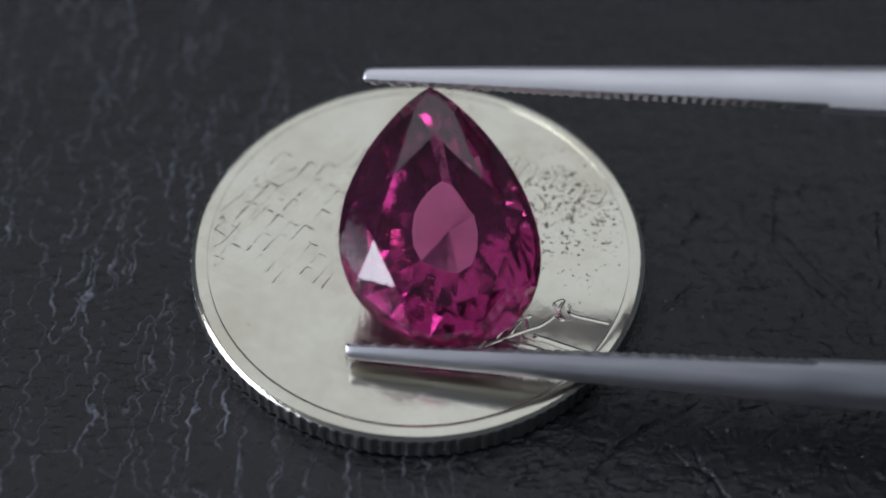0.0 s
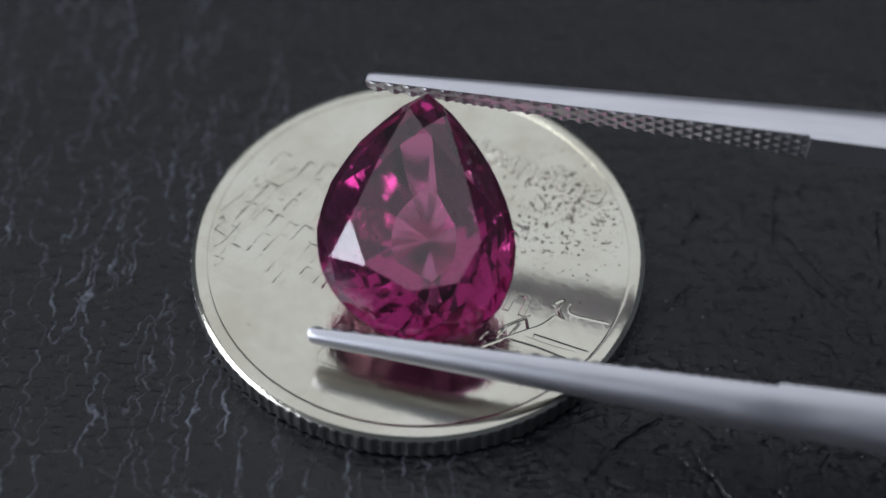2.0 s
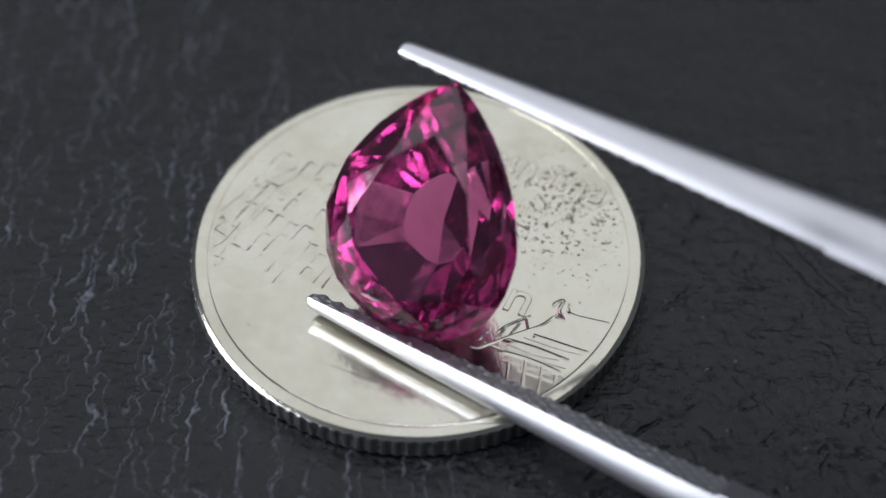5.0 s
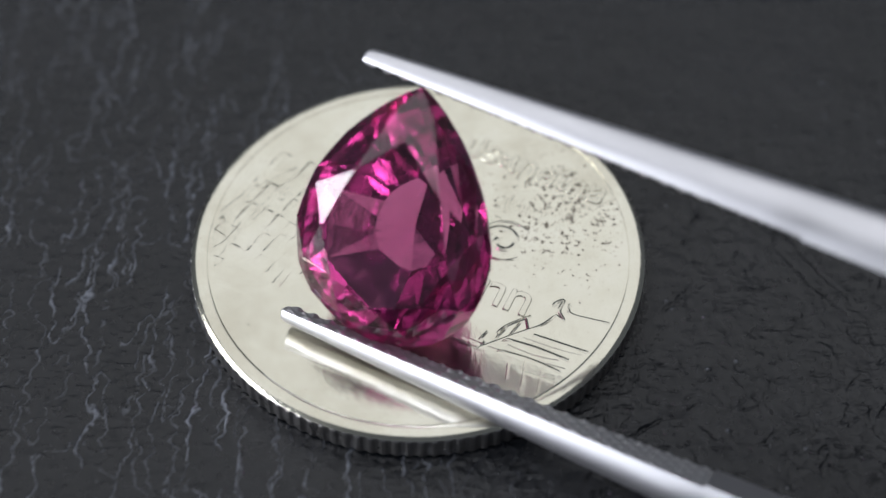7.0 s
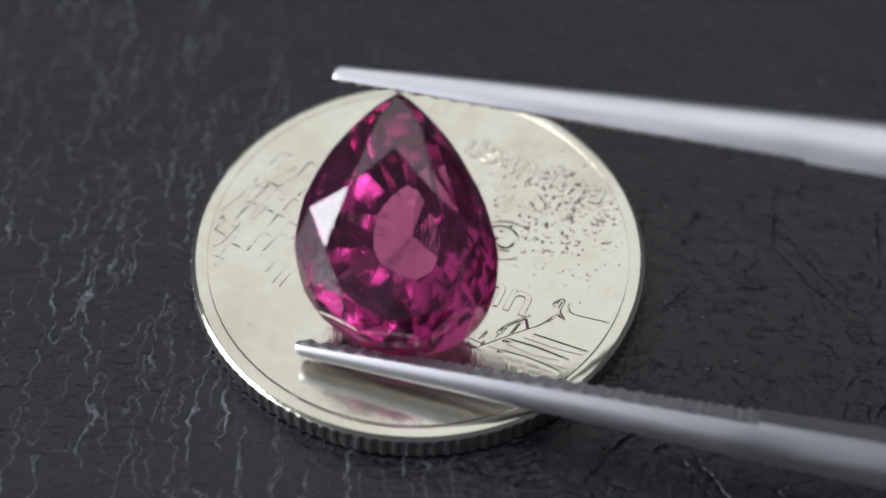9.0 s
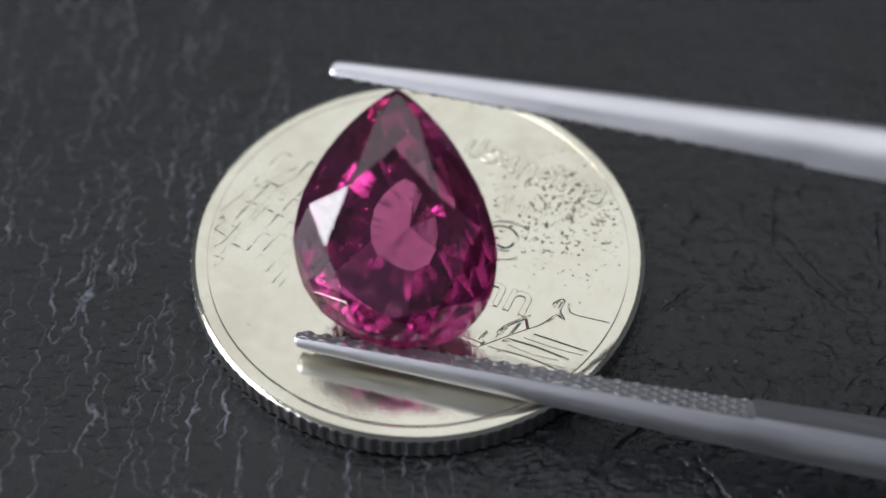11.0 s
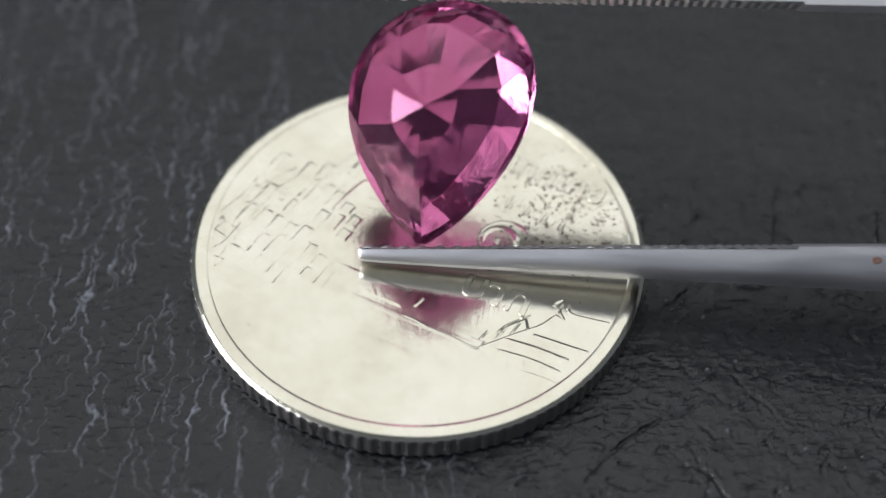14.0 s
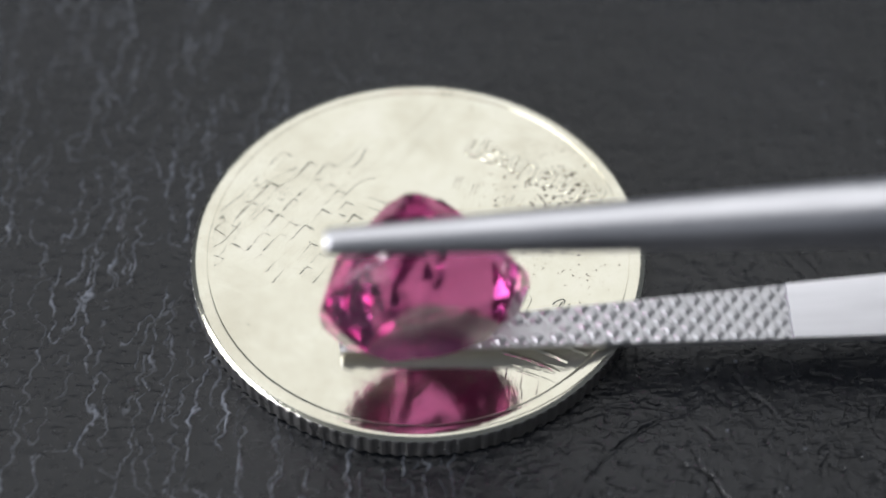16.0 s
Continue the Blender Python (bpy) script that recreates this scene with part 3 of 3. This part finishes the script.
    for row in range(-6, 4):
        u = -10.0 + rnd.random()
        while u < 6:
            size = rnd.uniform(1.6, 4.4)
            cu, cv = u + size / 2, 1.25 * row + 0.6 + 0.25 * rnd.random()
            px, py = cu * math.cos(th) - cv * math.sin(th), cu * math.sin(th) + cv * math.cos(th)
            if math.hypot(px, py) < 9.2 - size / 2 and px < -2.0 and (py < -1.2 or px < -4) and rnd.random() < 0.8:
                a, c, e = size / 2 - 0.05, 0.54, 0.15
                verts = [(cu + sx * (a - q), cv + sy * (c - q), z) for q, z in ((0, -0.002), (e, 0.015 * rnd.uniform(0.5, 1.1))) for sx, sy in ((-1, -1), (1, -1), (1, 1), (-1, 1))]
                verts = [(p * math.cos(th) - q * math.sin(th), p * math.sin(th) + q * math.cos(th), FIELD + z) for p, q, z in verts]
                faces = [(4, 5, 6, 7)] + [(j, (j + 1) % 4, (j + 1) % 4 + 4, j + 4) for j in range(4)]
                part("masonry_block", mesh_from("masonry_block", verts, faces, NICKEL), base)
            u += size
    return base


coin()


# ---- tweezers: x along the arms from the tips, z across from arm to arm ----
XS, HALF_LENGTH, HALF_WIDTH, KNURL, SLOPE, LEAN, TWIST = 4.174, 5.381, 4.173, 19.13, 0.0200, -0.1140, 0.1522


def inner_gap(s):
    """Distance of the inner face from the middle plane."""
    g = HALF_LENGTH + SLOPE * (XS - s)
    if s > 26:
        u = min(1.0, (s - 26) / 84.0)
        g = (HALF_LENGTH + SLOPE * (XS - 26)) * (1 - u * u * (3 - 2 * u) * 0.93) - SLOPE * 0.0
    return g


def arm_width(s):
    return float(np.interp(s, (0, 0.04, 0.12, 0.3, KNURL, 26, 45, 80, 112), (0.42, 0.45, 0.465, 0.475, 1.208, 1.45, 2.6, 4.4, 4.6)))


def arm_depth(s):
    return float(np.interp(s, (0, 0.04, 0.12, 0.35, 5, KNURL, 26, 112), (0.58, 0.63, 0.67, 0.72, 1.02, 1.80, 2.15, 2.2)))


def arm_mesh(side, start):
    stations = [0, 0.04, 0.12, 0.3, 0.8, 2, 4, 6, 8, 10, 12.5, 15, 17.5, KNURL - 0.02, KNURL + 0.05, 21, 23, 26, 30, 35, 40, 46, 53, 60, 70, 80, 90, 100, 108, 112]
    arch = [(math.sin(radians(a)) * (1 - 0.0006 * (90 - abs(a))), 0.16 + 0.84 * math.cos(radians(a)) ** 0.85) for a in range(-80, 81, 10)]
    prof = [(-1, 0.0), (-1, 0.16)] + arch + [(1, 0.16), (1, 0.0)]
    verts, faces = [], []
    for s in stations:
        w, d, g = arm_width(s), arm_depth(s), inner_gap(s)
        lift = 0.13 if s < KNURL else 0.0
        for a, b in prof:
            verts.append((s + start * max(0, 1 - s / 10), a * w, side * (g + lift + b * (d - lift))))
    n = len(prof)
    for k in range(len(stations) - 1):
        for j in range(n):
            a, b = k * n + j, k * n + (j + 1) % n
            q = (a, b, b + n, a + n)
            faces.append(q if side > 0 else tuple(reversed(q)))
    end = tuple(range(n))
    faces.append(tuple(reversed(end)) if side > 0 else end)
    last = tuple(range((len(stations) - 1) * n, len(stations) * n))
    faces.append(last if side > 0 else tuple(reversed(last)))
    return mesh_from("arm", verts, faces, STEEL, True)


def grip_mesh(side, start):
    """Knurled gripping face with pointed studs and a smooth groove from the tip."""
    nx, ny = 400, 44
    verts, faces = [], []
    pitch = 0.80
    for i in range(nx):
        s = KNURL * i / (nx - 1)
        w, g = arm_width(s) - 0.012, inner_gap(s)
        for j in range(ny):
            y = -w + 2 * w * j / (ny - 1)
            a = abs(((s + y) / pitch) % 1.0 - 0.5) * 2
            b = abs(((s - y) / pitch) % 1.0 - 0.5) * 2
            stud = min(1.0, 1.2 * min(a, b))
            stud = stud * stud * (3 - 2 * stud)
            groove = max(0.0, 1 - abs(y + 0.05) / (0.42 * w)) if s < 10.5 else 0.0
            groove = min(1.0, groove * 2.2) * min(1.0, max(0.0, (10.5 - s) / 2.0))
            h = 0.12 * stud * (1 - groove)
            if i in (0, nx - 1) or j in (0, ny - 1):
                h = 0.06 * stud
            verts.append((s + start * max(0, 1 - s / 10) - 0.01 * (i == 0), y, side * (g + 0.125 - h)))
    for i in range(nx - 1):
        for j in range(ny - 1):
            o = i * ny + j
            q = (o, o + ny, o + ny + 1, o + 1)
            faces.append(q if side < 0 else tuple(reversed(q)))
    me = mesh_from("grip", verts, faces, GRIP)
    me.shade_smooth()
    return me


def pin_mesh(side, s):
    """A worn pin end in the flat of the arm's side."""
    mid, wide = inner_gap(s) + 0.3 * arm_depth(s), arm_width(s)
    verts, faces = [], []
    for r, out in ((0.20, -0.03), (0.18, 0.012), (0.11, 0.016), (0.03, 0.004)):
        for k in range(14):
            a = 2 * math.pi * k / 14
            verts.append((s + 1.15 * r * math.cos(a), wide + out, side * mid + 0.8 * r * math.sin(a)))
    for j in range(3):
        for k in range(14):
            a, b = j * 14 + k, j * 14 + (k + 1) % 14
            faces.append((a, a + 14, b + 14, b))
    return mesh_from("pin", verts, faces, RUST, True)


tweezers = tagged(new("tweezers"), "satin stainless steel gem tweezers with knurled tips", "tweezers")
for side, start, pin_at in ((1, 0.181, 22.4), (-1, 0.0, 22.0)):
    arm = part("arm", arm_mesh(side, start), tweezers, "tapered satin steel arm")
    part("grip", grip_mesh(side, start), arm, "knurled gripping face")
    part("pin", pin_mesh(side, pin_at), arm, "small rust-brown pin end")
verts, faces = [], []
for s in (108.5, 113.5):
    for a, b in ((-1, -1), (1, -1), (1, 1), (-1, 1)):
        verts.append((s, a * 4.5, b * (inner_gap(110) - 0.004)))
faces = [(0, 3, 2, 1), (4, 5, 6, 7), (0, 1, 5, 4), (1, 2, 6, 5), (2, 3, 7, 6), (3, 0, 4, 7)]
part("joint_block", mesh_from("joint_block", verts, faces, STEEL), tweezers)


# ---- gemstone: pear cut, table towards -y, point towards +z ----
CULET_SHIFT = 0.495
TABLE, CROWN, PAVILION = 0.65, 1.55, 4.42
GEM_PARTS = {"table": "flat polished table facet", "crown": "sloping crown facets", "girdle": "thin polished girdle", "pavilion": "deep pointed pavilion facets"}


def pear(theta, grow=1.0, lift=0.0):
    """A point of the outline, 0 at the point of the pear."""
    # one shoulder is fuller than the other
    power, top = (0.58, 0.8342) if math.sin(theta) > 0 else (0.7, 0.8085)
    s = math.sin(theta) * abs(math.sin(theta / 2)) ** power / top
    z = math.cos(theta) * HALF_LENGTH
    zc = -0.55
    x, z = HALF_WIDTH * s * grow, zc + (z - zc) * grow
    x += LEAN * (z + HALF_LENGTH)
    c, s = math.cos(TWIST), math.sin(TWIST)
    return Vector((XS + c * x - s * lift, s * x + c * lift, z))


def halves(knee, girdle, a, b):
    """Two flat facets from a knee to the girdle between points a and b, which scallop its edge."""
    count, out = len(girdle), []
    mid = (a + b) // 2
    for lo, hi in ((a, mid), (mid, b)):
        p, q = girdle[lo % count], girdle[hi % count]
        nrm = (p - knee).cross(q - knee)
        for j in range(lo + 1, hi):
            g = girdle[j % count]
            g.y = knee.y - (nrm.x * (g.x - knee.x) + nrm.z * (g.z - knee.z)) / nrm.y
        out += [[knee] + [girdle[j % count] for j in range(lo, hi + 1)]]
    return out


def crown_facets(mains, table_grow, table_lift, knee, girdle, base_lift):
    """Kite facets round the table, stars between them and halves at the girdle; the table comes last."""
    n = len(mains)
    count = len(girdle)
    idx = [round(t / (2 * math.pi) * count) % count for t in mains]
    tops = [pear(t, table_grow, table_lift) for t in mains]
    planes = []
    for k in range(n):
        g = girdle[idx[k]]
        tang = girdle[(idx[k] + 1) % count] - girdle[idx[k] - 1]
        if idx[k] == 0:
            tang = Vector((math.cos(TWIST), math.sin(TWIST), 0))
        nrm = tang.cross(tops[k] - g).normalized()
        planes.append((nrm, nrm.dot(g)))
    knees = []
    for k in range(n):
        (n1, d1), (n2, d2) = planes[k], planes[(k + 1) % n]
        y = base_lift + knee * (table_lift - base_lift)
        axis = Vector((-math.sin(TWIST), math.cos(TWIST), 0))
        m = Matrix((n1, n2, axis))
        knees.append(m.inverted() @ Vector((d1, d2, y + axis.x * XS)))
    out = []
    for k in range(n):
        out.append([tops[k], knees[k - 1], girdle[idx[k]], knees[k]])
        out.append([tops[k], knees[k], tops[(k + 1) % n]])
        a, b = idx[k], idx[(k + 1) % n]
        b = b + count if b <= a else b
        out += halves(knees[k], girdle, a, b)
    out.append(list(tops))
    return out


def pavilion_facets(mains, girdle, inner, outer, culet):
    """A shallow cone of wedges round the culet, a steeper ring, and a steep tier up to the girdle. inner, outer: size and depth of each ring."""
    count, n = len(girdle), len(mains)
    idx = [round(t / (2 * math.pi) * count) % count for t in mains]
    rnd = random.Random(11)
    first = [pear(t, inner[0] * rnd.uniform(0.93, 1.06), inner[1] + rnd.uniform(-0.06, 0.04)) + (culet - pear(0, 0.0, PAVILION)) * 0.6 for t in mains]
    mids = []
    for k in range(n):
        a, b = idx[k], idx[(k + 1) % n]
        mids.append((a + (b + count if b <= a else b)) / 2)
    second = [pear(2 * math.pi * m / count, outer[0] * rnd.uniform(0.96, 1.03), outer[1] + rnd.uniform(-0.08, 0.11)) for m in mids]
    out = []
    for k in range(n):
        nxt = (k + 1) % n
        out.append([culet, first[k], first[nxt]])
        out.append([first[k], first[nxt], second[k]])
        out.append([first[k], second[k - 1], second[k]])
        out.append([second[k - 1], second[k], girdle[idx[k]]])
        a, b = idx[k], idx[nxt]
        b = b + count if b <= a else b
        out += halves(second[k], girdle, a, b)
    return out


def gemstone():
    count = 48
    up = [pear(2 * math.pi * k / count, 1.0, -0.09) for k in range(count)]
    low = [pear(2 * math.pi * k / count, 1.0, 0.17) for k in range(count)]
    deg = radians(7.5)
    crown = [deg * k for k in (0, 8, 14, 19, 24, 29, 34, 40)]
    pavilion = [deg * k for k in (0, 4, 6, 8, 10, 13, 16, 19, 22, 24, 26, 29, 32, 35, 38, 40, 42, 44)]
    top = crown_facets(crown, TABLE, -CROWN, 0.50, up, -0.09)
    centre = pear(0, 0.0, 0.0)
    back = pavilion_facets(pavilion, low, (0.36, 3.67), (0.74, 2.0), pear(0, 0.0, PAVILION) + Vector((CULET_SHIFT, 0, 0)))
    sets = {
        "table": top[-1:],
        "crown": top[:-1],
        "girdle": [[up[k], up[(k + 1) % count], low[(k + 1) % count], low[k]] for k in range(count)],
        "pavilion": back,
    }
    base = tagged(new("gemstone"), "pear cut purplish red gemstone gripped by steel tweezers", "gemstone")
    for name, polys in sets.items():
        bm = bmesh.new()
        for p in polys:
            bm.faces.new([bm.verts.new(q * MM) for q in p])
        bmesh.ops.remove_doubles(bm, verts=bm.verts, dist=1e-7)
        for fc in bm.faces:
            fc.normal_update()
            if fc.normal.dot(fc.calc_center_median() - centre * MM) < 0:
                fc.normal_flip()
        me = bpy.data.meshes.new(name)
        bm.to_mesh(me)
        bm.free()
        me.materials.append(GEM_BACK if name == "pavilion" else GEM)
        part(name, me, base, GEM_PARTS[name])
    return base


gem = gemstone()

motions()
